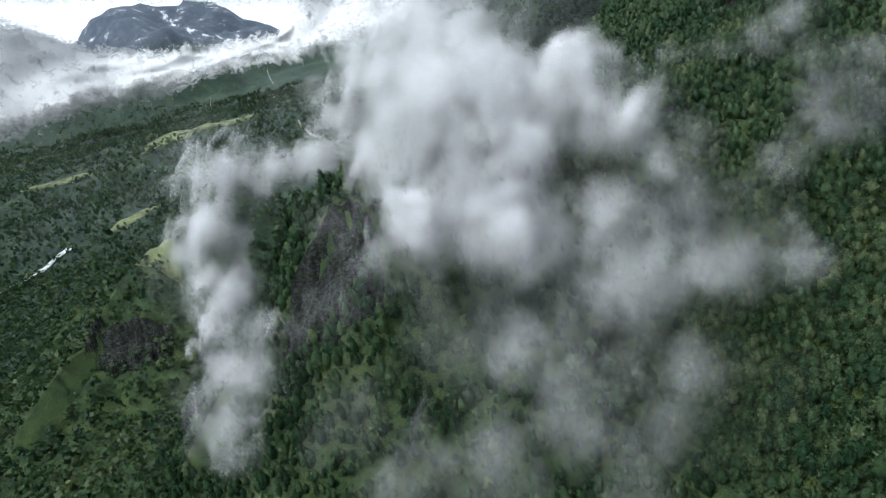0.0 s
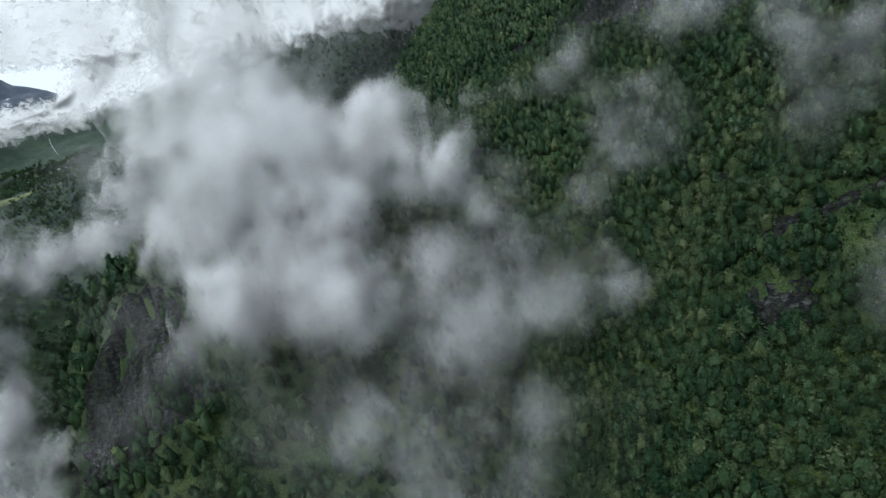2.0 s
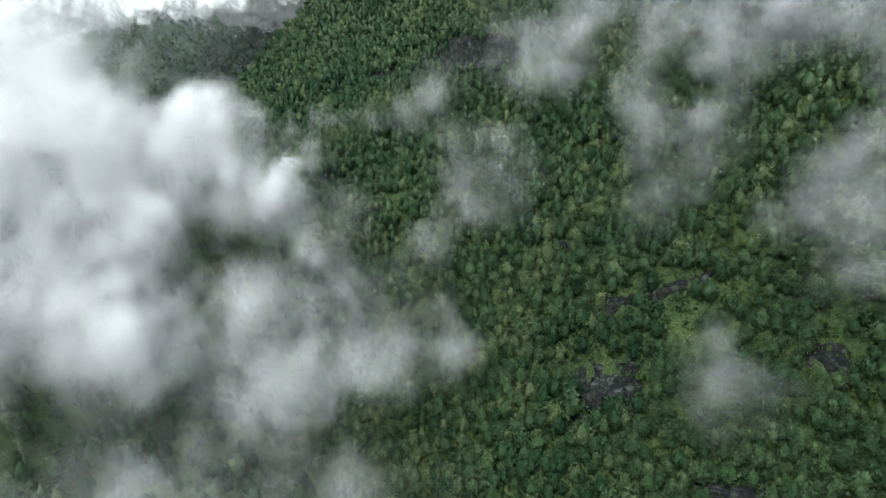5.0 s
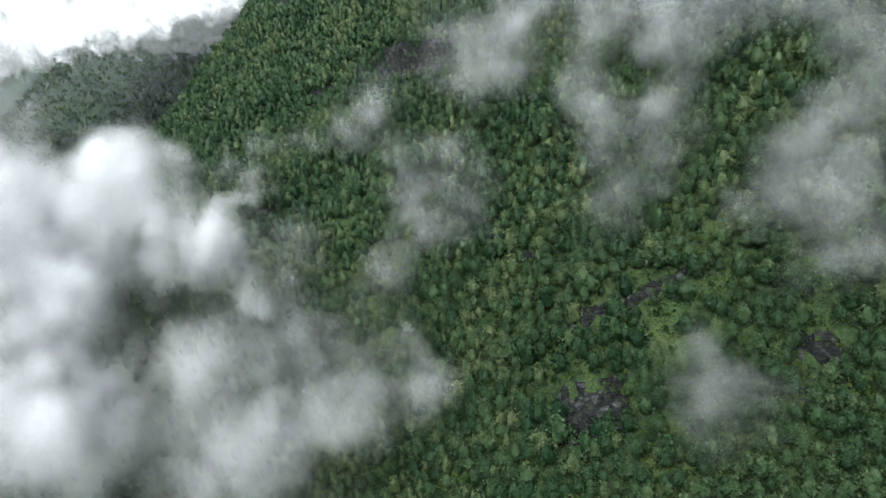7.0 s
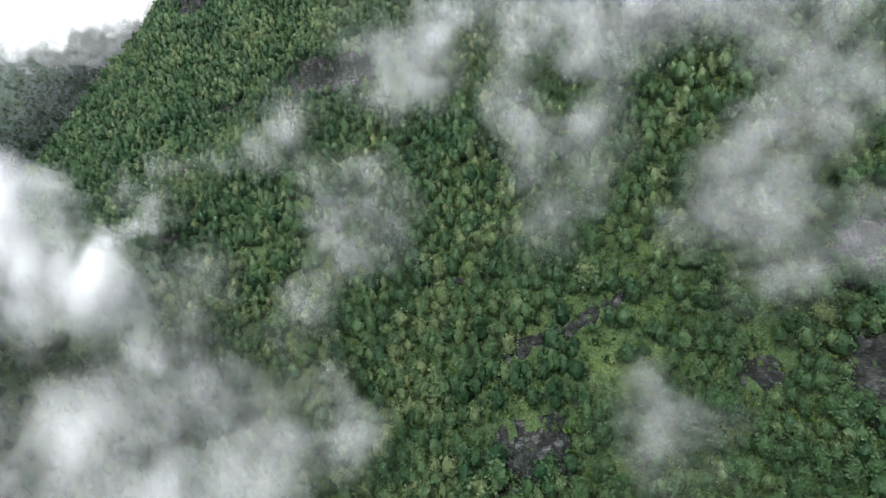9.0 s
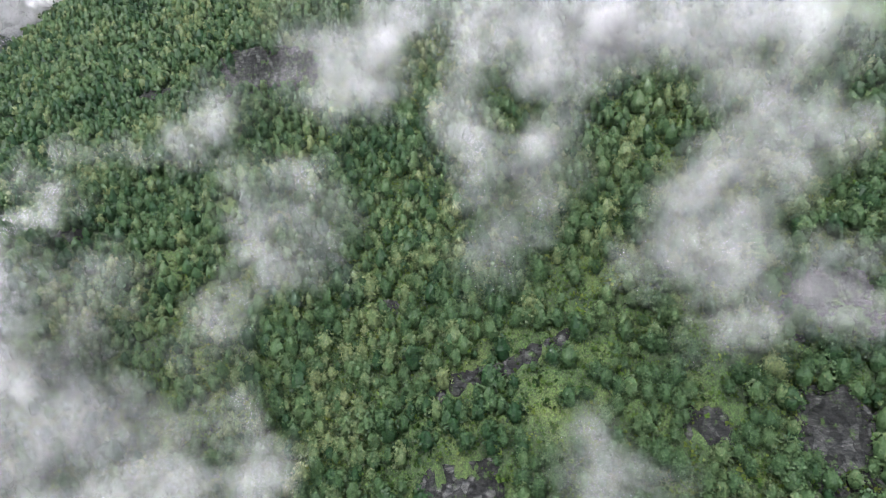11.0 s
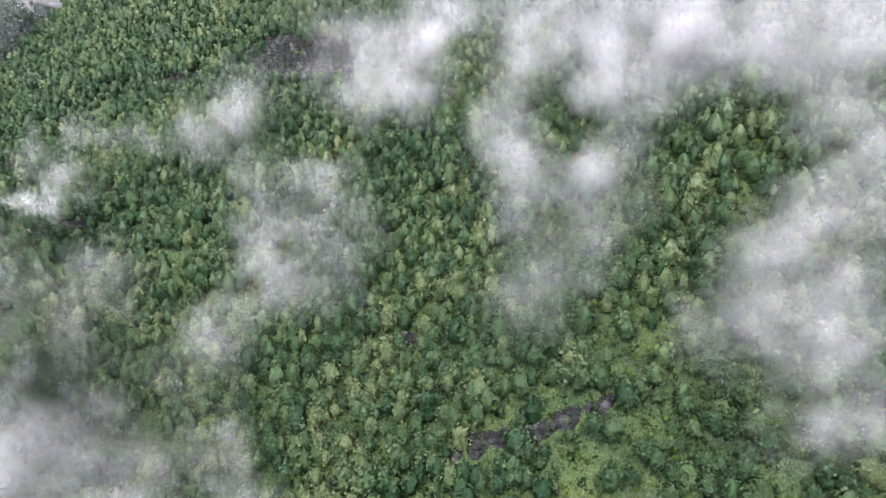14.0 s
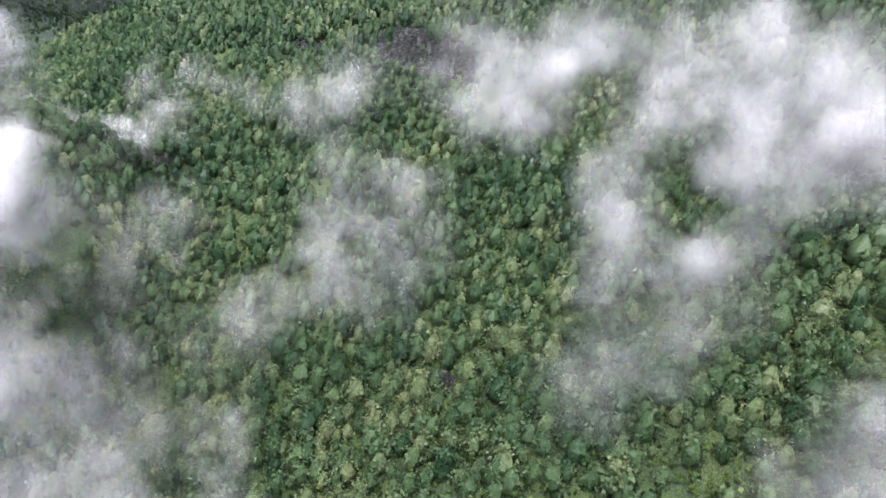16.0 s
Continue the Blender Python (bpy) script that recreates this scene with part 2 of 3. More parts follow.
def height(x, y):
    """The ground's height over the plan."""
    x, y = np.asarray(x, float), np.asarray(y, float)
    # the wooded mountainside: its level line at z = 0, and how steep it is
    x0 = np.interp(y, [-800, 0, 100, 200, 300, 400, 460, 530, 600, 690, 760, 900, 1100, 1300, 1500, 2000, 3000, 5000], [900, 440, 368, 320, 285, 242, 226, 216, 192, 166, 190, 260, 270, 190, 40, -130, -380, -600])
    s = x - x0
    hill = np.where(s < 0, 0.74 * s, 0.80 * s)
    hill = np.where(hill > 260, 260 + 0.45 * (hill - 260), hill)
    hill = hill + 7 * fractal(x, y, 90, 3, 3) + 2.0 * fractal(x, y, 16, 2, 5)
    # the valley floor climbs to the head of the valley
    floor = np.interp(y, [-900, 200, 500, 850, 1300, 2000, 3000, 4000, 5000], [-230, -215, -185, -118, 48, 105, 190, 420, 640])
    floor = floor + 10 * fractal(x, y, 160, 4, 11) * np.clip(y / 900, 0.3, 2.5)
    left = -(x + 0.62 * y + 260) * 0.30 + floor + 20 * fractal(x, y, 300, 3, 13)
    z = smooth_max(floor, left, 40)
    z = smooth_max(z, hill, 14)
    knoll = rib(x, y, [(190, 410), (60, 372), (-40, 366), (-85, 397), (-125, 430)], [-40, -26, -36, -56, -105], 1.45, 1.0)
    spur = rib(x, y, [(-190, 625), (-255, 548), (-305, 532), (-360, 505)], [-40, -76, -98, -150], 1.15, 0.7)
    z = smooth_max(z, knoll + 5 * fractal(x, y, 40, 3, 21), 8)
    z = smooth_max(z, spur + 5 * fractal(x, y, 40, 3, 23), 8)
    # the snowy mountains that close the valley
    z = smooth_max(z, 1150 - 0.75 * np.hypot((x + 1350) * 0.8, (y - 4700) * 0.8) + 230 * fractal(x, y, 620, 6, 31), 60)
    z = z + 0.8 * fractal(x, y, 6, 2, 41)
    # rock steps across the slope: the ground above each stands higher and runs out uphill
    for cx, cy, bearing, half, rise, back in STEPS:
        c, t = math.cos(math.radians(bearing)), math.sin(math.radians(bearing))
        u, v = (x - cx) * c + (y - cy) * t, (x - cx) * t - (y - cy) * c
        v = v + 1.5 * fractal(x, y, 14, 2, 61)
        window = np.clip(1.6 - 1.6 * np.abs(u) / half, 0, 1)
        z = z + rise * window * np.clip(v / 2.5 + 0.5, 0, 1) * np.exp(-np.maximum(v, 0) / back)
    return z


# ---- terrain ends ----
# ---------------------------------------------------------------- ground
# bare rock: plan centre, bearing, half length, reach downhill and uphill
OUTCROPS = [
    (208, 191, 131, 23, 2.2, 1.2), (180, 187, 122, 12, 10, 3), (278, 379, 112, 29, 5, 3), (251, 460, 115, 12, 3, 2),
    (163, 397, 160, 8, 2.5, 2), (225, 131, 115, 6, 3, 2), (239, 102, 110, 9, 9, 4), (265, 108, 120, 14, 6, 4),
    (182, 130, 118, 16, 5, 3), (-72, 338, 176, 34, 22, 8), (-275, 490, 176, 32, 10, 5), (-205, 422, 195, 18, 14, 5),
    (322, 611, 105, 22, 5, 4), (214, 242, 115, 4, 2.5, 2),
]
# mown meadows on the valley's sides: plan centre, bearing, half lengths
MEADOWS = [(-440, 1300, 20, 120, 36), (-705, 1215, 15, 60, 22), (-465, 965, 40, 38, 14), (-1740, 3340, 5, 120, 60), (-262, 552, 150, 42, 16)]
CLEARINGS = MEADOWS + [(x - 2 * math.sin(radians(a)), y + 2 * math.cos(radians(a)), a, h * 0.85, max(d * 0.7, 2.4)) for x, y, a, h, d, u in OUTCROPS]


def bedrock(x, y):
    """How far the soil lies below the bare rock there."""
    low = np.zeros(np.shape(x))
    for cx, cy, bearing, half, down, up in OUTCROPS:
        c, t = math.cos(radians(bearing)), math.sin(radians(bearing))
        u, v = (x - cx) * c + (y - cy) * t, (x - cx) * t - (y - cy) * c
        rim = np.clip(1.15 - np.maximum(np.abs(u) / half, np.where(v < 0, -v / down, v / up)), 0, 1)
        low = np.maximum(low, np.minimum(1, 4 * rim) * (2.5 if down < 5 else 6.0))
    return low


def graded(stops):
    """Coordinates with a given spacing between each pair of stops."""
    out = [stops[0][0]]
    for (a, step), (b, _) in zip(stops[:-1], stops[1:]):
        n = max(1, round((b - a) / step))
        out += [a + (b - a) * (k + 1) / n for k in range(n)]
    return np.array(out)


gx = graded([(-3600, 90), (-1200, 30), (-420, 5), (420, 12), (800, 60), (3000, 0)])
gy = graded([(-900, 60), (40, 5), (640, 14), (1500, 35), (4900, 0)])
mx, my = np.meshgrid(gx, gy)
nx, ny = len(gx), len(gy)
ids = np.arange(nx * ny).reshape(ny, nx)
quads = np.stack([ids[:-1, :-1], ids[:-1, 1:], ids[1:, 1:], ids[1:, :-1]], -1).reshape(-1, 4)
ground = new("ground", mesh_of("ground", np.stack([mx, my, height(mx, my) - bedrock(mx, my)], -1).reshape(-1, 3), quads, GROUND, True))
tagged(ground, "steep green mountainside falling into a deep valley", "ground", kind="structure")


# ---------------------------------------------------------------- trees
def crown_arrays(seed, sprays, spray, tall=6.5, wide=3.05, rings=5):
    """A birch crown: leafy twigs spread over many uneven clumps round a heart painted darker. Returns triangle corners,
    their leaf tint, with crown shade painted in, and the crown's rounded outward direction there."""
    r = np.random.default_rng(seed)
    count = max(5, min(16, sprays // 9))
    up = np.sort(r.uniform(0.16, 0.97, count))
    girth = np.sin(np.clip(up * 0.93 + 0.09, 0, 1) ** 0.85 * 3.14) ** 0.7
    turn = np.arange(count) * 2.4 + r.uniform(-0.5, 0.5, count)
    out = wide * girth * r.uniform(0.45, 0.85, count)
    clumps = np.column_stack([out * np.cos(turn), out * np.sin(turn), tall * up])
    bulk = wide * r.uniform(0.26, 0.46, count) * (0.6 + 0.5 * girth)
    pick = r.choice(count, sprays, p=bulk**2 / (bulk**2).sum())
    d = r.normal(size=(sprays, 3))
    d[:, 2] += 0.45
    d[:, :2] += 0.7 * clumps[pick, :2] / wide
    d /= np.linalg.norm(d, axis=1)[:, None]
    centre = clumps[pick] + d * (bulk[pick] * r.uniform(0.7, 1.25, sprays))[:, None]
    n = d + r.normal(size=d.shape) * 0.7
    n /= np.linalg.norm(n, axis=1)[:, None]
    a = np.cross(n, r.normal(size=d.shape))
    a /= np.linalg.norm(a, axis=1)[:, None]
    b = np.cross(n, a)
    size = spray * r.uniform(0.6, 1.3, sprays)[:, None]
    k = r.uniform(0.7, 1.1, (4, sprays, 1))
    p, q, u, v = centre + a * size * k[0], centre + b * size * k[1], centre - a * size * k[2], centre - b * size * k[3]
    tri = np.concatenate([np.stack([p, q, u], 1), np.stack([p, u, v], 1)])
    away = d * 0.45 + (centre - (0, 0, 0.4 * tall)) * (0.8 / wide, 0.8 / wide, 1.7 / tall) + r.normal(size=d.shape) * 0.10
    away /= np.linalg.norm(away, axis=1)[:, None]
    # tops lighter, lower leaves darker: crown shade put into the tint
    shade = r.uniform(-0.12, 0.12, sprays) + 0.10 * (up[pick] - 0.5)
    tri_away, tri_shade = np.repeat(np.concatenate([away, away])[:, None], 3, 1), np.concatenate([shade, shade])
    if not rings:
        return tri, tri_shade, tri_away
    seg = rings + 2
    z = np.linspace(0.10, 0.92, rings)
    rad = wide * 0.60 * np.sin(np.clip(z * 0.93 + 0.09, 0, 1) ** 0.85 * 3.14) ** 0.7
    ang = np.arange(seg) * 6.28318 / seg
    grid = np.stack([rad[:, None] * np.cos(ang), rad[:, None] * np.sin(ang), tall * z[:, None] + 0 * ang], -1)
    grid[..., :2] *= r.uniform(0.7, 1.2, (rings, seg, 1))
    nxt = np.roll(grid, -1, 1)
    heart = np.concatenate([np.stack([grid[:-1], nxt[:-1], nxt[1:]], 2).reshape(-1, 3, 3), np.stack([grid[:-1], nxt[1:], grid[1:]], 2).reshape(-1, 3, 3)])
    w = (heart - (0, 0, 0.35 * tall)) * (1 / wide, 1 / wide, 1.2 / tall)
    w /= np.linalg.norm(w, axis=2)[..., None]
    # the heart's tint is 0.12 darker, painting in the shade inside the crown
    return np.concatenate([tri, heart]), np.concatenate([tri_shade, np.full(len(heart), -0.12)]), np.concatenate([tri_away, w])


def trunk_mesh(tall, seed):
    """A tapered, slightly bent trunk with a few limbs."""
    r = np.random.default_rng(seed)
    verts, faces = [], []

    def limb(p0, p1, r0, r1):
        base, steps = len(verts), 3
        p0, p1 = np.array(p0), np.array(p1)
        for k in range(steps + 1):
            t = k / steps
            c = p0 + (p1 - p0) * t + np.array([math.sin(t * 3 + seed), math.cos(t * 2.4 + seed), 0]) * 0.10 * math.sin(t * 3.14)
            for j in range(6):
                a = j * math.pi / 3
                rad = r0 + (r1 - r0) * t
                verts.append((c[0] + rad * math.cos(a), c[1] + rad * math.sin(a), c[2]))
        for k in range(steps):
            for j in range(6):
                j2 = (j + 1) % 6
                faces.append((base + 6 * k + j, base + 6 * k + j2, base + 6 * k + 6 + j2, base + 6 * k + 6 + j))

    limb((0, 0, -0.8), (0.15, 0.1, tall * 0.9), 0.16, 0.03)
    for k in range(5):
        a, z = r.uniform(0, 6.28), tall * r.uniform(0.25, 0.65)
        limb((0.05, 0.03, z), (1.2 * math.cos(a), 1.2 * math.sin(a), z + 1.2), 0.06, 0.02)
    return mesh_of("trunk", verts, faces, BARK, True)


def bare(x, y):
    """Where open rock and grass keep the trees out: 1 inside."""
    inside = np.zeros(np.shape(x), bool)
    for cx, cy, along, rx, ry in CLEARINGS:
        c, s = math.cos(radians(along)), math.sin(radians(along))
        u, v = (x - cx) * c + (y - cy) * s, -(x - cx) * s + (y - cy) * c
        inside |= (u / rx) ** 2 + (v / ry) ** 2 < 1
    return inside


def scatter(x0, x1, y0, y1, step, seed, keep, glades=()):
    """Uneven plan points, about one in each step x step, thinned by patches. glades: place, reach and openness of thinner woods."""
    r = np.random.default_rng(seed)
    x, y = np.meshgrid(np.arange(x0, x1, step), np.arange(y0, y1, step))
    x, y = x.ravel() + r.uniform(-0.55, 0.55, x.size) * step, y.ravel() + r.uniform(-0.55, 0.55, x.size) * step
    open_ground = fractal(0.62 * x + 0.5 * y, 0.79 * y - 0.9 * x, 34, 3, 51) + 0.35 * r.normal(size=x.size)
    keep = keep - sum(much * np.exp(-((x - gx0) ** 2 + (y - gy0) ** 2) / reach**2) for gx0, gy0, reach, much in glades)
    ok = (open_ground < keep) & ~bare(x, y)
    return x[ok], y[ok]


def wood(name, label, x, y, templates, seed, scale=1.0, material=LEAVES, tone=0.48):
    """Trees too many to count, in one mesh. tone: mean leaf tint, lower where valley shade is painted in."""
    r = np.random.default_rng(seed)
    z = height(x, y)
    which = r.integers(len(templates), size=len(x))
    turn, size = r.uniform(0, 6.283, len(x)), scale * np.clip(r.normal(1.0, 0.30, len(x)), 0.45, 1.7)
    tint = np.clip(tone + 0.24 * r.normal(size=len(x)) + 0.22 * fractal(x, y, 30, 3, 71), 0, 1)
    allv, allt, alln = [], [], []
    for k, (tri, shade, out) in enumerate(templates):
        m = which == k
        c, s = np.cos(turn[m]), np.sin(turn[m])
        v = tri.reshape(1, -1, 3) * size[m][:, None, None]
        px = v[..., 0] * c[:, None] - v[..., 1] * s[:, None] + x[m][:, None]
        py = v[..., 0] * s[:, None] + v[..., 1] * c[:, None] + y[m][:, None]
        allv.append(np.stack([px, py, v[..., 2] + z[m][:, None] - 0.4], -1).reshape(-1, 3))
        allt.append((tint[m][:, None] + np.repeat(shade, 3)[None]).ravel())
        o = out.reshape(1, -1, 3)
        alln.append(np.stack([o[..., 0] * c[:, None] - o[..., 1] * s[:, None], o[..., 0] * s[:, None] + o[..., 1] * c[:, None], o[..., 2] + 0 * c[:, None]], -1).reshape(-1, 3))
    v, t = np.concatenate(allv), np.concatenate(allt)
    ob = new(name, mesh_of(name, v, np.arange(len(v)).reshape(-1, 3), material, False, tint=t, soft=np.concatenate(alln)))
    return tagged(ob, label, "forest", kind="stuff")


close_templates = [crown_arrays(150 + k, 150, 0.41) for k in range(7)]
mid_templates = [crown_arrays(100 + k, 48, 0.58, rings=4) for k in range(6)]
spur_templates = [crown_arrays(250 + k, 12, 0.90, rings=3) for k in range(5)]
far_templates = [crown_arrays(200 + k, 9, 1.35, rings=0) for k in range(4)]

far_crowns = [crown_arrays(220 + k, 6, 1.6, rings=0) for k in range(4)]

hx, hy = scatter(60, 470, 40, 760, 3.55, 1, 0.95, ((216, 150, 55, 0.30), (205, 300, 40, 0.2)))
hz = height(hx, hy)
keep = (hz > -175) & (hz < 175) & (hx > 40 + 0.1 * hy) & ~((hx > 360) & (hy < 140))
hx, hy = hx[keep], hy[keep]
# the trees that the flight passes nearest stand on their own
near = np.hypot(hx - 205, hy - 150) < 46
near_order = np.flatnonzero(near)[:300]
mask = np.ones(len(hx), bool)
mask[near_order] = False
reach = np.hypot(hx - 90, hy - 85)
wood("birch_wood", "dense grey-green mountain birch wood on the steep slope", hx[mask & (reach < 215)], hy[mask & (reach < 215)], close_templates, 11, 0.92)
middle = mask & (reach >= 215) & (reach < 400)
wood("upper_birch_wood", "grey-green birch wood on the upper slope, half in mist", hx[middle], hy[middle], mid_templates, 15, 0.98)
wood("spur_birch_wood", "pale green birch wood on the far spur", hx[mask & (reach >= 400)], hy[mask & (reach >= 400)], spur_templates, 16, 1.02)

# woods below the clouds: a lower tone paints their shade into the leaves
kx, ky = scatter(-220, 130, 180, 530, 4.5, 6, 1.5)
kz = height(kx, ky)
ok = (kz > -300) & ((kz < -175) | (kx < 40 + 0.1 * ky))
wood("gully_wood", "birch wood on the rocky knoll and in its gully, shade painted into its green", kx[ok], ky[ok], spur_templates, 17, 1.15, tone=0.3)
kx, ky = scatter(-900, -120, 200, 860, 6.4, 2, 1.9)
ok = (height(kx, ky) > -300) & ~((kx > -218) & (ky < 530))
wood("valley_wood", "birch wood on the rocky ribs below, its green painted darker for cloud shade", kx[ok], ky[ok], far_templates, 12, 1.35, tone=0.22)
for k, (x0, x1, y0, y1, step, size, what) in enumerate(((-1500, -60, 860, 1750, 11.5, 1.6, "distant birch wood on the valley sides, its green painted darker for shade"), (-60, 680, 770, 1700, 9.5, 1.45, "blue-green birch wood on the slope beyond the spur, painted darker for shade"), (-2000, 100, 1750, 3100, 22.0, 2.3, "distant birch wood at the valley head, its green painted darker for shade"))):
    fx, fy = scatter(x0, x1, y0, y1, step, 3 + 20 * k, 1.1)
    # same birches; tone 0.22 puts the valley's shade into their colour
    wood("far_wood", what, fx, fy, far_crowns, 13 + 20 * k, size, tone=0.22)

shrub_templates = [crown_arrays(400 + k, 7, 0.48, 1.6, 1.6, 0) for k in range(5)]
sx, sy = scatter(110, 330, 65, 330, 2.05, 4, 2.5)
wood("undergrowth", "bright green ferns and low shrubs between the trees", sx, sy, shrub_templates, 14, 1.15, SHRUB)

near_crowns = []
for k in range(5):
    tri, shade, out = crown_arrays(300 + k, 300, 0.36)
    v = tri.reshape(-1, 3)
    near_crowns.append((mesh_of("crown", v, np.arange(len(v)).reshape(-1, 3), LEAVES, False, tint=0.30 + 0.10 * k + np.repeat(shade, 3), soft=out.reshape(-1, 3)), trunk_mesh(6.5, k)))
tree_rng = np.random.default_rng(21)
first_trees = []
for crown, trunk in near_crowns:
    tree = new("birch_tree")
    part("trunk", trunk, tree, "pale slender birch trunk")
    part("crown", crown, tree)
    tagged(tree, "leafy grey-green mountain birch on the steep slope", "tree", "birches on the slope")
    first_trees.append(tree)
for k, (x, y) in enumerate(zip(hx[near_order], hy[near_order])):
    where = pose(x, y, float(height(x, y)) - 0.2, 0, 0, tree_rng.uniform(0, 360))
    s = tree_rng.uniform(0.6, 1.2)
    if k < 5:
        tree = first_trees[k]
        tree.matrix_basis = where
    else:
        tree = copy_thing(first_trees[int(tree_rng.integers(5))], where)
    tree.scale = (s, s, s)


# ---------------------------------------------------------------- clouds
def dome_template():
    """One wisp: a shallow dome, thick in its middle and thin at its rim."""
    rings, seg = ((0.0, 1.0), (0.35, 0.80), (0.62, 0.46), (0.84, 0.17), (1.0, 0.0)), 8
    v, f, a = [(0, 0, 0.25)], [], [1.0]
    for r, t in rings[1:]:
        for j in range(seg):
            an = 6.28318 * j / seg
            v.append((r * math.cos(an), r * math.sin(an), 0.25 * (1 - r * r)))
            a.append(t)
    for j in range(seg):
        f.append((0, 1 + j, 1 + (j + 1) % seg))
    for k in range(3):
        for j in range(seg):
            p, q = 1 + k * seg + j, 1 + k * seg + (j + 1) % seg
            f += [(p, p + seg, q + seg), (p, q + seg, q)]
    return np.array(v), np.array(f), np.array(a)


DOME_V, DOME_F, DOME_A = dome_template()


def cloud(name, label, lobes, seed, facing=(-0.86, -0.45, -0.12), lit=0.05):
    """A cloud of soft overlapping wisps, one part a billow. lobes: place, half width, half height, thickness from 0 to 1."""
    r = np.random.default_rng(seed)
    whole = new(name)
    whole.location = lobes[0][:3]
    for x, y, z, wide, tall, dense in lobes:
        n = int(40 + 26 * dense if lit > 0.3 else 24 + 20 * max(dense, 0))
        d = r.normal(size=(n, 3))
        d /= np.linalg.norm(d, axis=1)[:, None]
        d *= (r.uniform(0, 1, n) ** 0.42)[:, None]
        c = np.array((x, y, z)) + d * (wide, wide * 0.8, tall)
        # tear the outline
        c[:, 0] += 0.25 * wide * fractal(c[:, 1] + c[:, 2], c[:, 2], wide, 2, seed)
        c[:, 2] += 0.30 * tall * fractal(c[:, 0] + 50, c[:, 1], wide, 2, seed + 3)
        edge = np.linalg.norm(d, axis=1)
        size = (wide * tall) ** 0.5 * (1.02 - 0.52 * edge) * r.uniform(0.6, 1.3, n)
        normal = np.array(facing) + r.normal(size=(n, 3)) * 0.30
        normal /= np.linalg.norm(normal, axis=1)[:, None]
        a = np.cross(normal, r.normal(size=(n, 3)))
        a /= np.linalg.norm(a, axis=1)[:, None]
        b = np.cross(normal, a)
        wob = 1 + 0.10 * r.normal(size=(n, len(DOME_V), 1))
        v = c[:, None] + size[:, None, None] * wob * (DOME_V[None, :, 0:1] * a[:, None] + DOME_V[None, :, 1:2] * b[:, None] + DOME_V[None, :, 2:3] * normal[:, None])
        strength = (0.60 if lit > 0.3 else 0.50 if lit > 0.2 else 0.54) * min(0.34, max(0.012, (0.055 if dense > 0.03 else 0.022) + 0.44 * dense)) * r.uniform(0.6, 1.2, n)
        soft = d + np.array(facing) * 0.25 + (0, 0, 0.10 + 0.3 * lit) + r.normal(size=(n, 3)) * 0.05
        soft = np.repeat(soft[:, None], len(DOME_V), 1) + 0.12 * normal[:, None]
        soft /= np.linalg.norm(soft, axis=2)[:, :, None]
        faces = (DOME_F[None] + len(DOME_V) * np.arange(n)[:, None, None]).reshape(-1, 3)
        billow = part("billow", mesh_of("billow", v.reshape(-1, 3) - np.array(lobes[0][:3]), faces, MIST, True, thick=np.repeat(strength, len(DOME_V)), rim=np.tile(DOME_A, n), soft=soft.reshape(-1, 3)), whole)
        tagged(billow, kind="stuff")
    return tagged(whole, label, "cloud", "low clouds on the slope")


# place, half width, half height in metres and thickness of each lobe
cloud("cloud", "large grey-white cloud billowing out of the valley", [
    (9, 427, 46, 49, 37, 1.22), (-24, 379, 11, 33, 30, 1.08), (23, 329, -0, 49, 36, 1.35), (66, 318, -10, 41, 28, 1.08),
    (97, 304, -29, 25, 21, 0.57), (29, 312, -37, 38, 25, 1.28), (-15, 328, -31, 27, 23, 0.94), (-10, 294, -60, 27, 21, 0.94),
    (29, 291, -66, 33, 21, 0.68), (83, 319, 3, 22, 16, 0.94)], 1, (-0.58, -0.66, 0.47), 0.4)
cloud("cloud", "torn grey cloud over the wooded gully", [
    (81, 279, -74, 32, 21, 0.29), (95, 257, -94, 28, 22, 0.22), (47, 280, -80, 27, 18, 0.22), (121, 243, -102, 24, 16, 0.11),
    (144, 232, -97, 18, 15, 0.09), (32, 243, -114, 25, 20, 0.15), (37, 226, -134, 27, 23, 0.15), (-4, 219, -141, 37, 22, 0.11),
    (85, 224, -135, 23, 23, 0.13), (62, 209, -151, 27, 22, 0.12), (-31, 216, -142, 30, 17, 0.09), (70, 247, -112, 33, 19, 0.08),
    (81, 279, -74, 57, 32, 0.02), (47, 280, -80, 47, 28, 0.01), (37, 226, -134, 47, 36, -0.01), (85, 224, -135, 40, 36, -0.01)], 2, (-0.6, -0.7, 0.35), 0.25)
cloud("cloud", "upright white cloud column beside the rocky knoll", [
    (-136, 407, -19, 31, 22, 0.94), (-148, 396, -49, 30, 24, 0.94), (-147, 385, -82, 26, 24, 0.83), (-149, 371, -113, 24, 24, 0.66),
    (-145, 350, -144, 30, 23, 0.39), (-135, 336, -170, 30, 22, 0.28), (-102, 417, -20, 25, 17, 0.55), (-74, 413, -22, 25, 14, 0.33),
    (-111, 367, -113, 20, 20, 0.33), (-136, 407, -19, 54, 35, 0.02), (-147, 385, -82, 46, 38, 0.02), (-145, 350, -144, 54, 36, -0.01),
    (-102, 417, -20, 44, 26, 0.00), (-120, 300, -121, 24, 22, 0.10), (-107, 326, -108, 22, 24, 0.12), (-126, 275, -132, 22, 18, 0.06),
    (-71, 413, -27, 24, 16, 0.20), (-54, 436, -13, 24, 16, 0.16)], 3, (-0.58, -0.66, 0.47), 0.4)
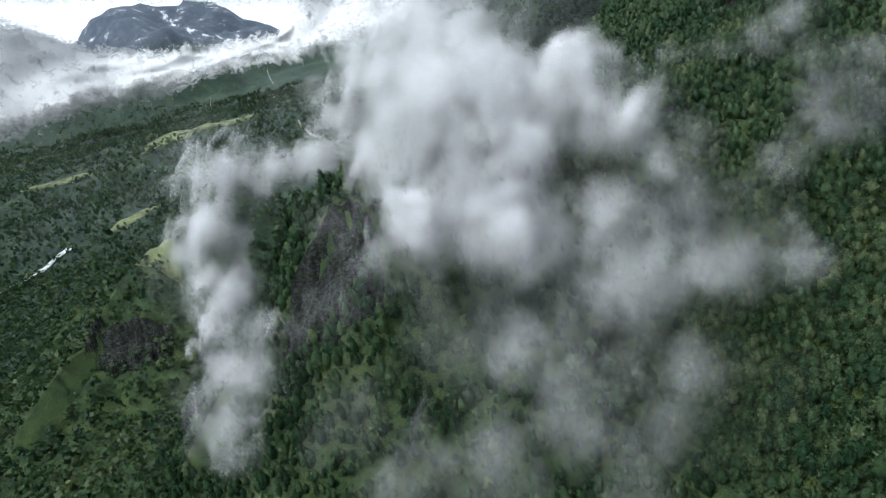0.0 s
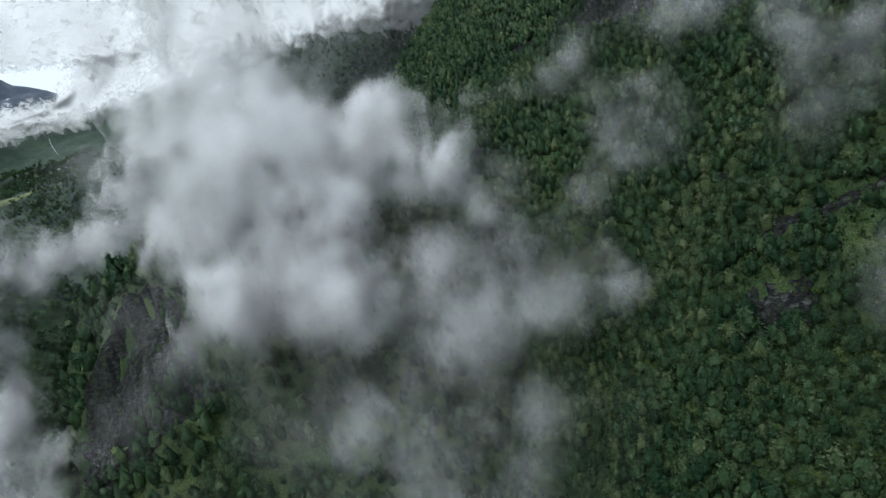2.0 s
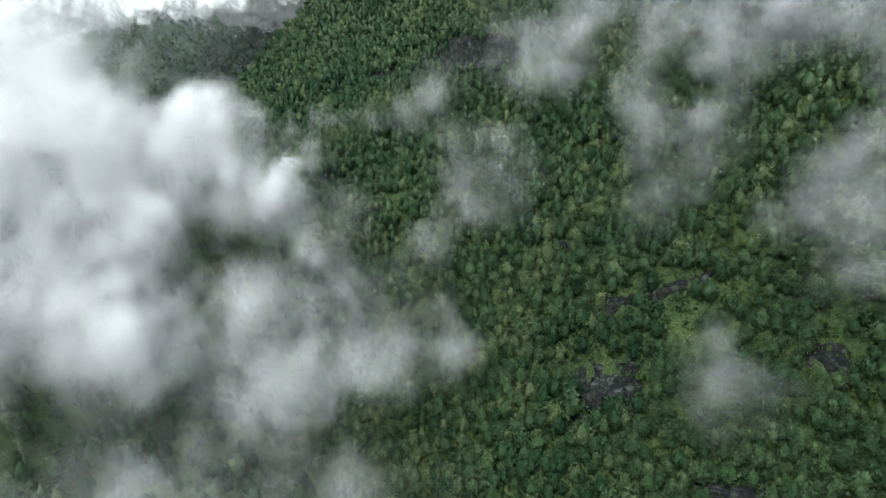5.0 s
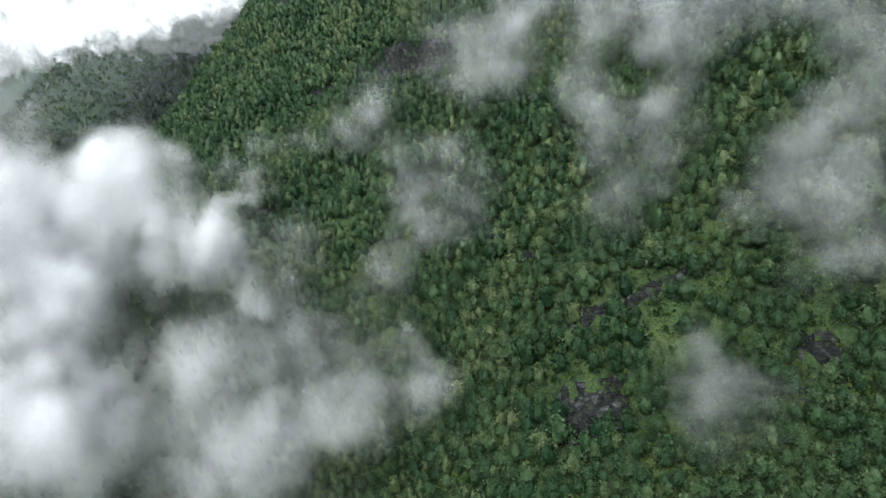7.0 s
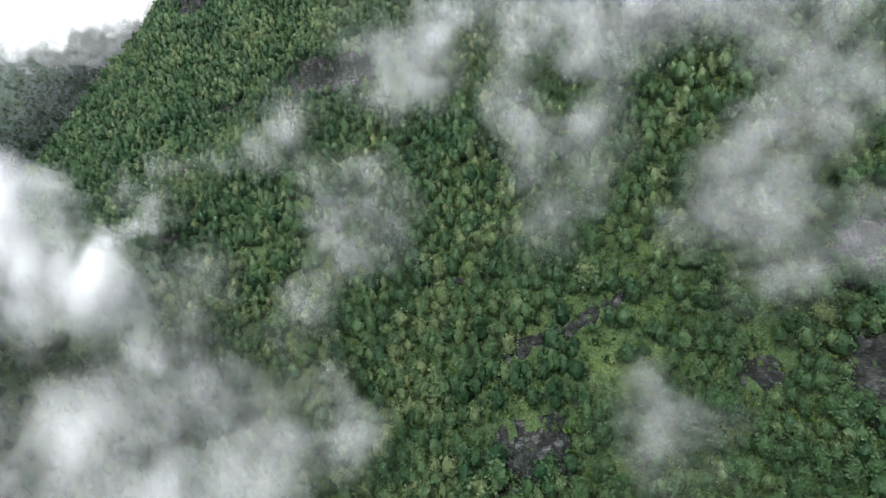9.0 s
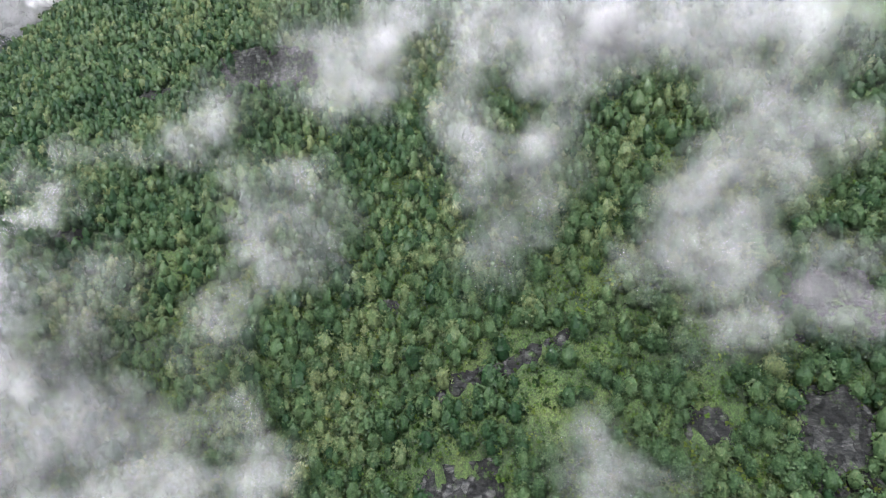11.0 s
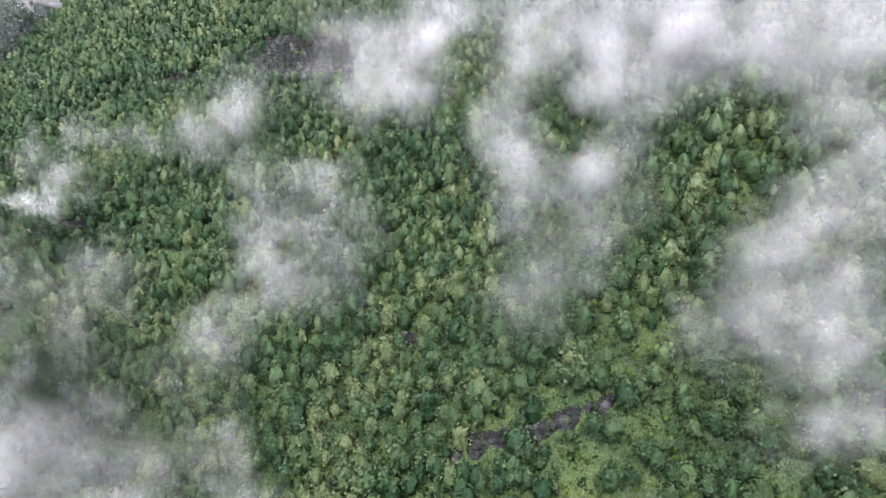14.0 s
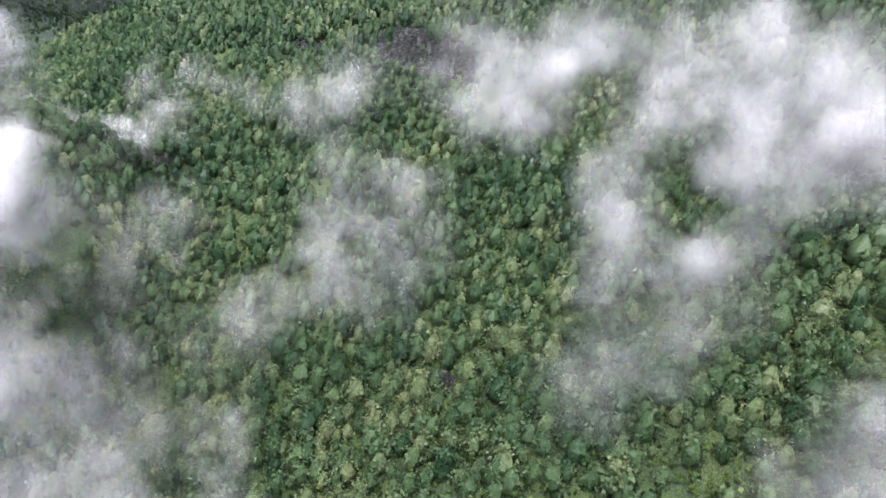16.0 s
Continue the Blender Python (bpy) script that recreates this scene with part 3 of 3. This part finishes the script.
cloud("cloud", "small round white cloud puff before the trees", [
    (205, 278, -49, 20, 16, 0.18), (211, 299, -35, 26, 20, 0.11), (224, 306, -29, 24, 14, 0.09), (222, 271, -40, 11, 17, 0.08),
    (197, 292, -51, 11, 17, 0.09), (182, 293, -63, 13, 13, 0.06), (171, 287, -73, 18, 15, 0.04), (198, 265, -57, 21, 8, 0.09),
    (205, 278, -49, 29, 21, 0.02), (224, 306, -29, 34, 17, -0.01), (197, 291, -51, 15, 21, -0.01)], 4)
cloud("cloud", "thin torn wisp drifting over the birches", [
    (240, 368, 2, 20, 18, 0.11), (220, 361, -13, 20, 14, 0.12), (206, 390, -9, 21, 8, 0.07), (195, 448, -10, 27, 11, 0.11),
    (178, 443, -24, 18, 13, 0.09), (174, 410, -30, 17, 8, 0.08), (157, 391, -31, 12, 8, 0.13), (239, 367, 2, 27, 22, 0.00),
    (177, 440, -23, 26, 16, -0.01), (156, 389, -31, 17, 10, 0.01)], 5)
cloud("cloud", "grey wisp hanging over the lower wood", [
    (157, 350, -57, 20, 14, 0.05), (149, 339, -66, 22, 14, 0.07), (140, 330, -78, 21, 16, 0.07), (138, 309, -89, 22, 17, 0.07),
    (132, 295, -102, 26, 16, 0.08), (147, 274, -99, 23, 16, 0.07), (157, 265, -92, 14, 12, 0.06), (154, 243, -100, 17, 11, 0.05),
    (133, 268, -107, 30, 11, 0.08), (155, 293, -80, 27, 15, 0.03), (169, 287, -75, 18, 13, 0.03), (157, 350, -57, 28, 18, -0.01),
    (140, 330, -78, 30, 20, 0.00), (132, 295, -102, 36, 21, 0.01), (157, 265, -92, 20, 15, -0.00), (133, 268, -107, 43, 14, 0.01)], 6)
cloud("cloud", "ragged cloud streak rising along the slope", [
    (288, 322, 26, 29, 20, 0.15), (270, 332, 12, 25, 16, 0.13), (282, 297, 14, 20, 20, 0.13), (273, 287, -0, 16, 13, 0.11),
    (268, 306, 3, 23, 13, 0.10), (304, 305, 37, 25, 12, 0.13), (288, 322, 26, 40, 25, 0.01), (281, 296, 14, 28, 25, 0.01),
    (268, 306, 3, 33, 17, -0.00)], 7)
cloud("cloud", "long torn cloud streak over the birches", [
    (312, 261, 26, 20, 20, 0.12), (274, 244, -8, 16, 15, 0.11), (258, 230, -22, 15, 16, 0.11), (246, 215, -33, 15, 10, 0.08),
    (260, 200, -26, 18, 14, 0.11), (268, 197, -19, 15, 10, 0.08), (298, 247, 12, 19, 16, 0.11), (240, 199, -40, 22, 11, 0.04),
    (225, 198, -48, 21, 14, 0.03), (311, 261, 26, 28, 25, 0.00), (257, 229, -22, 21, 21, 0.00), (260, 200, -26, 25, 18, 0.00),
    (298, 247, 12, 26, 20, 0.00)], 15)
cloud("cloud", "bright ragged cloud high on the slope", [
    (330, 234, 34, 28, 18, 0.14), (306, 223, 15, 21, 15, 0.10), (292, 199, 2, 22, 12, 0.10), (288, 213, 1, 14, 11, 0.08),
    (327, 201, 25, 27, 21, 0.10), (283, 197, -10, 13, 9, 0.07), (317, 186, 11, 20, 14, 0.09), (330, 234, 34, 39, 23, 0.02),
    (292, 199, 2, 31, 16, 0.01), (327, 201, 25, 38, 26, 0.01), (317, 186, 11, 28, 18, 0.00)], 10)
cloud("cloud", "wide grey cloud bank resting against the slope", [
    (357, 156, 32, 44, 26, 0.17), (375, 135, 34, 32, 26, 0.17), (331, 160, 15, 30, 19, 0.16), (328, 140, 4, 29, 18, 0.15),
    (340, 124, 7, 21, 23, 0.14), (308, 144, -7, 22, 15, 0.14), (302, 129, -17, 19, 14, 0.13), (297, 114, -25, 16, 13, 0.11),
    (284, 133, -27, 16, 14, 0.10), (271, 149, -32, 16, 10, 0.09), (258, 145, -41, 19, 12, 0.11), (241, 152, -50, 19, 9, 0.09),
    (246, 138, -49, 20, 11, 0.11), (264, 135, -41, 17, 12, 0.10), (240, 131, -57, 15, 10, 0.07), (277, 122, -37, 11, 9, 0.09),
    (229, 131, -67, 13, 9, 0.04), (255, 111, -54, 13, 8, 0.07), (260, 104, -54, 11, 7, 0.06), (253, 127, -49, 12, 12, 0.07),
    (357, 156, 32, 62, 33, 0.04), (331, 160, 15, 43, 24, 0.03), (340, 124, 7, 29, 29, 0.02), (302, 129, -17, 27, 18, 0.02),
    (284, 133, -27, 22, 17, 0.01), (258, 145, -41, 27, 15, 0.01), (246, 138, -49, 28, 14, 0.01), (240, 131, -57, 22, 12, -0.01),
    (259, 104, -54, 16, 8, -0.01)], 8)
cloud("cloud", "bright billowing cloud against the high slope", [
    (334, 225, 38, 29, 21, 0.14), (342, 257, 52, 30, 16, 0.13), (319, 198, 18, 20, 19, 0.13), (321, 271, 36, 26, 17, 0.09),
    (303, 215, 11, 19, 15, 0.09), (314, 303, 44, 26, 16, 0.09), (334, 225, 38, 41, 27, 0.02), (319, 198, 18, 28, 24, 0.02),
    (303, 215, 11, 27, 18, 0.00)], 16)
cloud("cloud", "thin veil of mist over the bright clearing", [
    (194, 153, -86, 15, 9, 0.035), (186, 148, -96, 20, 9, 0.04), (190, 136, -98, 20, 8, 0.035), (180, 142, -104, 16, 8, 0.03)], 9)
cloud("cloud", "thin grey veil of mist above the gully", [
    (92, 337, -49, 45, 15, 0.08), (48, 332, -46, 33, 15, 0.16), (35, 318, -60, 31, 17, 0.15), (40, 290, -83, 39, 18, 0.14),
    (83, 276, -106, 40, 17, 0.12), (99, 304, -86, 35, 17, 0.10), (87, 341, -30, 37, 17, 0.20)], 11, (-0.6, -0.7, 0.35), 0.25)
cloud("cloud", "thin veil of mist over the knoll's wooded side", [
    (-38, 282, -73, 30, 24, 0.05), (-9, 280, -74, 30, 22, 0.06), (11, 261, -102, 32, 24, 0.05), (-39, 299, -52, 24, 18, 0.05), (-59, 245, -131, 34, 26, 0.03),
    (-6, 241, -104, 30, 24, 0.03)], 12, (-0.6, -0.7, 0.35), 0.25)
cloud("cloud", "white cloud tongue lying on the wooded spur", [
    (151, 403, -37, 17, 11, 0.20), (129, 402, -42, 24, 15, 0.38), (109, 402, -49, 28, 17, 0.45), (132, 402, -42, 34, 20, 0.02)], 19, (-0.6, -0.7, 0.35), 0.25)
cloud("cloud", "pale cloud puff drifting low over the gully", [
    (112, 256, -55, 13, 13, 0.16), (104, 260, -50, 12, 12, 0.14), (116, 240, -66, 13, 11, 0.06)], 20)
cloud("cloud", "thin white mist before the wet rock slabs", [
    (244, 111, -58, 17, 9, 0.10), (231, 122, -66, 15, 9, 0.06), (247, 102, -65, 15, 9, 0.08)], 18)
cloud("cloud", "faint blue haze deep in the valley", [
    (-454, 776, -35, 187, 57, -0.10), (-408, 1128, 29, 266, 61, -0.09), (-596, 1153, 70, 249, 52, -0.09), (-198, 1082, 32, 147, 59, 0.0), (230, 930, 90, 190, 75, 0.01), (330, 900, 120, 150, 70, 0.0)], 13, (-0.3, -0.9, 0.3), 0.05)


def cloud_bank(label, spine, seed, lean, layers=3):
    """A long bank of cloud: billowing curtains behind one another. spine: plan place, height of its ragged foot and of its top; lean: how far it rolls back with height."""
    r = np.random.default_rng(seed)
    whole = new("cloud_bank")
    whole.location = (spine[0][0], spine[0][1], spine[0][2])
    line = np.array(spine, float)
    at = np.concatenate([[0], np.cumsum(np.hypot(*np.diff(line[:, :2], axis=0).T))])
    s = np.arange(0, at[-1], 16.0)
    x, y, low, top = (np.interp(s, at, line[:, k]) for k in range(4))
    back = np.stack([x, y], 1) / np.hypot(x, y)[:, None]
    rows = np.linspace(0, 1, 25)
    for k in range(layers):
        swell = 26 * fractal(s[:, None] + 300 * k, 420 * rows[None] + 0 * s[:, None], 120, 4, seed + k)
        away = 0.6 * swell - 35.0 * k + lean * (top - low)[:, None] * rows[None]
        foot = low - 30 + 10 * k + 14 * fractal(s, 0 * s + 90 * k, 150, 3, seed + 7 + k)
        head = top + 24 + 16 * fractal(s, 0 * s + 90 * k, 190, 3, seed + 17 + k)
        z = foot[:, None] + (head - foot)[:, None] * rows[None]
        v = np.stack([x[:, None] + back[:, :1] * away, y[:, None] + back[:, 1:] * away, z], -1)
        rim = np.clip(np.minimum((z - foot[:, None]) / 48, (head[:, None] - z) / 60), 0, 1)
        ends = np.clip(np.minimum(s, s[-1] - s) / 60, 0, 1)
        ids = np.arange(v.shape[0] * 25).reshape(-1, 25)
        quads = np.stack([ids[:-1, :-1], ids[1:, :-1], ids[1:, 1:], ids[:-1, 1:]], -1).reshape(-1, 4)
        slope = np.gradient(swell, axis=1)[..., None] * 0.012
        soft = np.array((-0.45, -0.55, 0.70)) + slope * (0, 0, 1.0) + np.gradient(swell, axis=0)[..., None] * (-0.012, 0.008, 0)
        soft /= np.linalg.norm(soft, axis=2)[..., None]
        billow = part("billow", mesh_of("billow", v.reshape(-1, 3) - np.array(spine[0][:3]), quads, MIST, True, thick=np.full(ids.size, 0.92), rim=(ends[:, None] * rim).ravel(), soft=soft.reshape(-1, 3)), whole)
        tagged(billow, kind="stuff")
    return tagged(whole, label, "cloud", "cloud banks round the valley head")


cloud_bank("bright white cloud bank hiding the valley head", [
    (-1138, 1453, 126, 527), (-1023, 1594, 151, 496), (-929, 1705, 184, 459), (-820, 1813, 201, 361), (-675, 1871, 207, 312),
    (-516, 1920, 218, 295), (-347, 1957, 225, 300), (-250, 1970, 228, 400), (-169, 1980, 230, 600), (-20, 1985, 238, 720), (300, 1960, 240, 720)], 60, 0.8)
# stands well before the mountains, its foot placed to fit the camera's view
cloud_bank("high white cloud seen above the snowy mountains", [
    (-1150, 1600, 500, 950), (-900, 1800, 490, 950), (-600, 1950, 470, 950), (-450, 2000, 420, 950), (-300, 2020, 385, 950), (0, 2050, 370, 950)], 80, 0.8, 2)
# floats short of the far slope, its edge placed to fit the camera's view
cloud_bank("white cloud bank before the far wooded slope", [
    (-58, 1146, 154, 560), (10, 1150, 146, 560), (86, 1147, 145, 560), (140, 1143, 145, 560), (235, 1127, 151, 540), (329, 1104, 149, 540), (408, 1077, 155, 540), (478, 1045, 171, 540), (545, 1009, 187, 540), (633, 955, 193, 540)], 40, 0.15)


# ---------------------------------------------------------------- rocks
def outcrop(cx, cy, bearing, half, down, up, seed, label):
    """A bare layered rock band draped over its step in the slope, sinking into the soil all round."""
    c, t = math.cos(radians(bearing)), math.sin(radians(bearing))
    step = 0.8 if half < 25 else 1.1
    u = np.linspace(-half * 1.1, half * 1.1, int(2.2 * half / step) + 1)
    v = np.linspace(-down * 1.4, up * 1.5, int((down * 1.4 + up * 1.5) / 0.6) + 2)
    uu, vv = np.meshgrid(u, v)
    x, y = cx + uu * c + vv * t, cy + uu * t - vv * c
    ragged = 0.42 * fractal(x, y, 7, 3, seed) + 0.2 * fractal(x, y, 2, 2, seed + 5)
    rim = 1 - np.maximum(np.abs(uu) / half, np.where(vv < 0, -vv / down, vv / up)) + ragged
    z0 = height(x, y)
    ledges = z0 / 1.3 + 0.8 * fractal(x, y, 9, 2, seed + 9)
    ledges = ledges - np.floor(ledges)
    lift = np.clip(rim * 5, -2.2, 1.1) + 0.7 * np.clip(rim * 3, 0, 1) * (np.minimum(ledges * 3, 1) - ledges) + 0.35 * fractal(x, y, 1.8, 3, seed + 2)
    if down > 9:
        lift = lift + np.clip(rim * 3, 0, 1) * (3.0 * np.abs(fractal(uu, vv * 0.25, 9, 3, seed + 7)) - 0.8)
    n = len(u)
    ids = np.arange(x.size).reshape(len(v), n)
    quads = np.stack([ids[:-1, :-1], ids[1:, :-1], ids[1:, 1:], ids[:-1, 1:]], -1).reshape(-1, 4)
    base = Vector((cx, cy, float(height(cx, cy))))
    ob = new("rock_outcrop")
    ob.location = base
    v3 = np.stack([x - base.x + lift * -0.25 * t, y - base.y + lift * 0.25 * c, z0 + lift - base.z], -1).reshape(-1, 3)
    # slabs side by side, parted along uneven joints
    joint = np.floor((uu + 1.5 * fractal(x, y, 6, 2, seed + 4)) / max(4.5, half * 0.4)).reshape(-1)[quads[:, 0]].astype(int)
    for k in np.unique(joint):
        own = quads[joint == k]
        used, local = np.unique(own, return_inverse=True)
        part("slab", mesh_of("slab", v3[used], local.reshape(own.shape), ROCK), ob)
    return tagged(ob, label, "rock", "bare rock on the slope")


for k, spot in enumerate(OUTCROPS):
    outcrop(*spot, 70 + k, "dark wet layered rock face among the birches" if spot[3] > 12 else "small bare grey rock slab in the slope")


# ---------------------------------------------------------------- valley
def ribbon(name, label, category, points, width, material, lift):
    """A strip that lies along plan points on the ground."""
    fine = []
    for (x0, y0), (x1, y1) in zip(points[:-1], points[1:]):
        fine += [(x0 + (x1 - x0) * k / 8, y0 + (y1 - y0) * k / 8) for k in range(8)]
    fine = np.array(fine + [points[-1]], float)
    along = np.gradient(fine, axis=0)
    side = np.stack([-along[:, 1], along[:, 0]], 1) / np.maximum(np.linalg.norm(along, axis=1), 1e-6)[:, None]
    w = width * (1 + 0.45 * fractal(fine[:, 0], fine[:, 1], 30, 2, 5))[:, None] / 2
    rows = [fine + side * w * k for k in (-1.2, -1, 0, 1, 1.2)]
    drop = (-1.5, 0.0, 0.25, 0.0, -1.5)
    v = np.concatenate([np.column_stack([p, height(p[:, 0], p[:, 1]) + lift + d]) for p, d in zip(rows, drop)])
    n = len(fine)
    ids = np.arange(5 * n).reshape(5, n)
    quads = np.stack([ids[:-1, :-1], ids[1:, :-1], ids[1:, 1:], ids[:-1, 1:]], -1).reshape(-1, 4)
    return tagged(new(name, mesh_of(name, v, quads, material, True)), label, category, kind="structure")


ribbon("water", "white rushing river in the valley bottom", "river", [(-640, 818), (-612, 838), (-590, 857), (-570, 868), (-562, 890), (-545, 912)], 5.5, WATER, 2.5)
ribbon("water", "thin white waterfall in a far gully", "waterfall", [(-760, 3790), (-744, 3612), (-716, 3494), (-650, 3215)], 1.4, WATER, 2)
ribbon("water", "short white waterfall on a far wooded slope", "waterfall", [(-960, 3150), (-948, 3090), (-938, 3040)], 1.4, WATER, 2)
ribbon("road", "pale gravel road winding up the valley", "road", [(-218, 1215), (-209, 1182), (-185, 1150), (-163, 1146), (-138, 1146)], 3, GRAVEL, 1.5)
ribbon("road", "pale gravel road beside the stream", "road", [(-214, 1088), (-195, 1092), (-176, 1090)], 3, GRAVEL, 1.5)

for k, (cx, cy, bearing, rx, ry) in enumerate(MEADOWS):
    rings, seg = np.linspace(0, 1.08, 9), 28
    a = np.arange(seg) * 6.28318 / seg
    c, t = math.cos(radians(bearing)), math.sin(radians(bearing))
    rr = rings[:, None] * (1 + 0.22 * np.sin(a * 2 + k) + 0.12 * np.sin(a * 5 + 2 * k))[None]
    u, v = rr * np.cos(a) * rx, rr * np.sin(a) * ry
    x, y = cx + u * c - v * t, cy + u * t + v * c
    z = height(x, y) + np.where(rings[:, None] > 1, -3.0, 1.2)
    ids = np.arange(9 * seg).reshape(9, seg)
    nxt = np.roll(ids, -1, 1)
    quads = np.stack([ids[:-1], ids[1:], nxt[1:], nxt[:-1]], -1).reshape(-1, 4)
    meadow = new("meadow", mesh_of("meadow", np.stack([x, y, z], -1).reshape(-1, 3), quads, MEADOW, True))
    tagged(meadow, "pale yellow-green open meadow on the valley side", "meadow", kind="structure")


def house(x, y, turn, long=11.0, wide=7.5, wall=4.5):
    """A small farmhouse: walls, a pitched roof with eaves, a door and windows."""
    home = new("farmhouse")
    home.matrix_basis = pose(x, y, float(height(x, y)) - 0.5, 0, 0, turn)
    h, d = long / 2, wide / 2
    body = [(sx * h, sy * d, z) for z in (-2, wall) for sx, sy in ((-1, -1), (1, -1), (1, 1), (-1, 1))] + [(-h, 0, wall + 2.8), (h, 0, wall + 2.8)]
    faces = [(0, 1, 5), (0, 5, 4), (1, 2, 6), (1, 6, 5), (2, 3, 7), (2, 7, 6), (3, 0, 4), (3, 4, 7), (4, 8, 7), (5, 6, 9)]
    part("wall", mesh_of("wall", body, faces, PAINT), home)
    for s in (-1, 1):
        e, r = h + 0.5, d + 0.6
        top = [(-e, 0, wall + 3.0), (e, 0, wall + 3.0), (e, s * r, wall - 0.4), (-e, s * r, wall - 0.4)]
        low = [(px, py, pz - 0.25) for px, py, pz in top]
        part("roof", mesh_of("roof", top + low, [(0, 1, 2, 3), (7, 6, 5, 4), (0, 3, 7, 4), (1, 5, 6, 2), (3, 2, 6, 7), (0, 4, 5, 1)], ROOF), home, "dark slate roof")
    for wx in (-3.2, 0.0, 3.2):
        y0 = -d - 0.04
        part("window", mesh_of("window", [(wx - 0.5, y0, 1.4), (wx + 0.5, y0, 1.4), (wx + 0.5, y0, 2.9), (wx - 0.5, y0, 2.9), (wx - 0.5, y0 + 0.08, 1.4), (wx + 0.5, y0 + 0.08, 1.4), (wx + 0.5, y0 + 0.08, 2.9), (wx - 0.5, y0 + 0.08, 2.9)],
             [(0, 1, 2, 3), (7, 6, 5, 4), (0, 4, 5, 1), (1, 5, 6, 2), (2, 6, 7, 3), (3, 7, 4, 0)], ROOF), home)
    return tagged(home, "small white farmhouse with a dark roof far up the valley", "house", "houses of the hamlet")


hamlet = np.random.default_rng(31)
for x, y in ((-471, 1915), (-462, 1940), (-452, 1958), (-447, 1930), (-440, 1975), (-423, 2040), (-418, 2090), (-480, 1950), (-430, 1995)):
    house(x, y, float(hamlet.uniform(-40, 40)), float(hamlet.uniform(10, 18)))
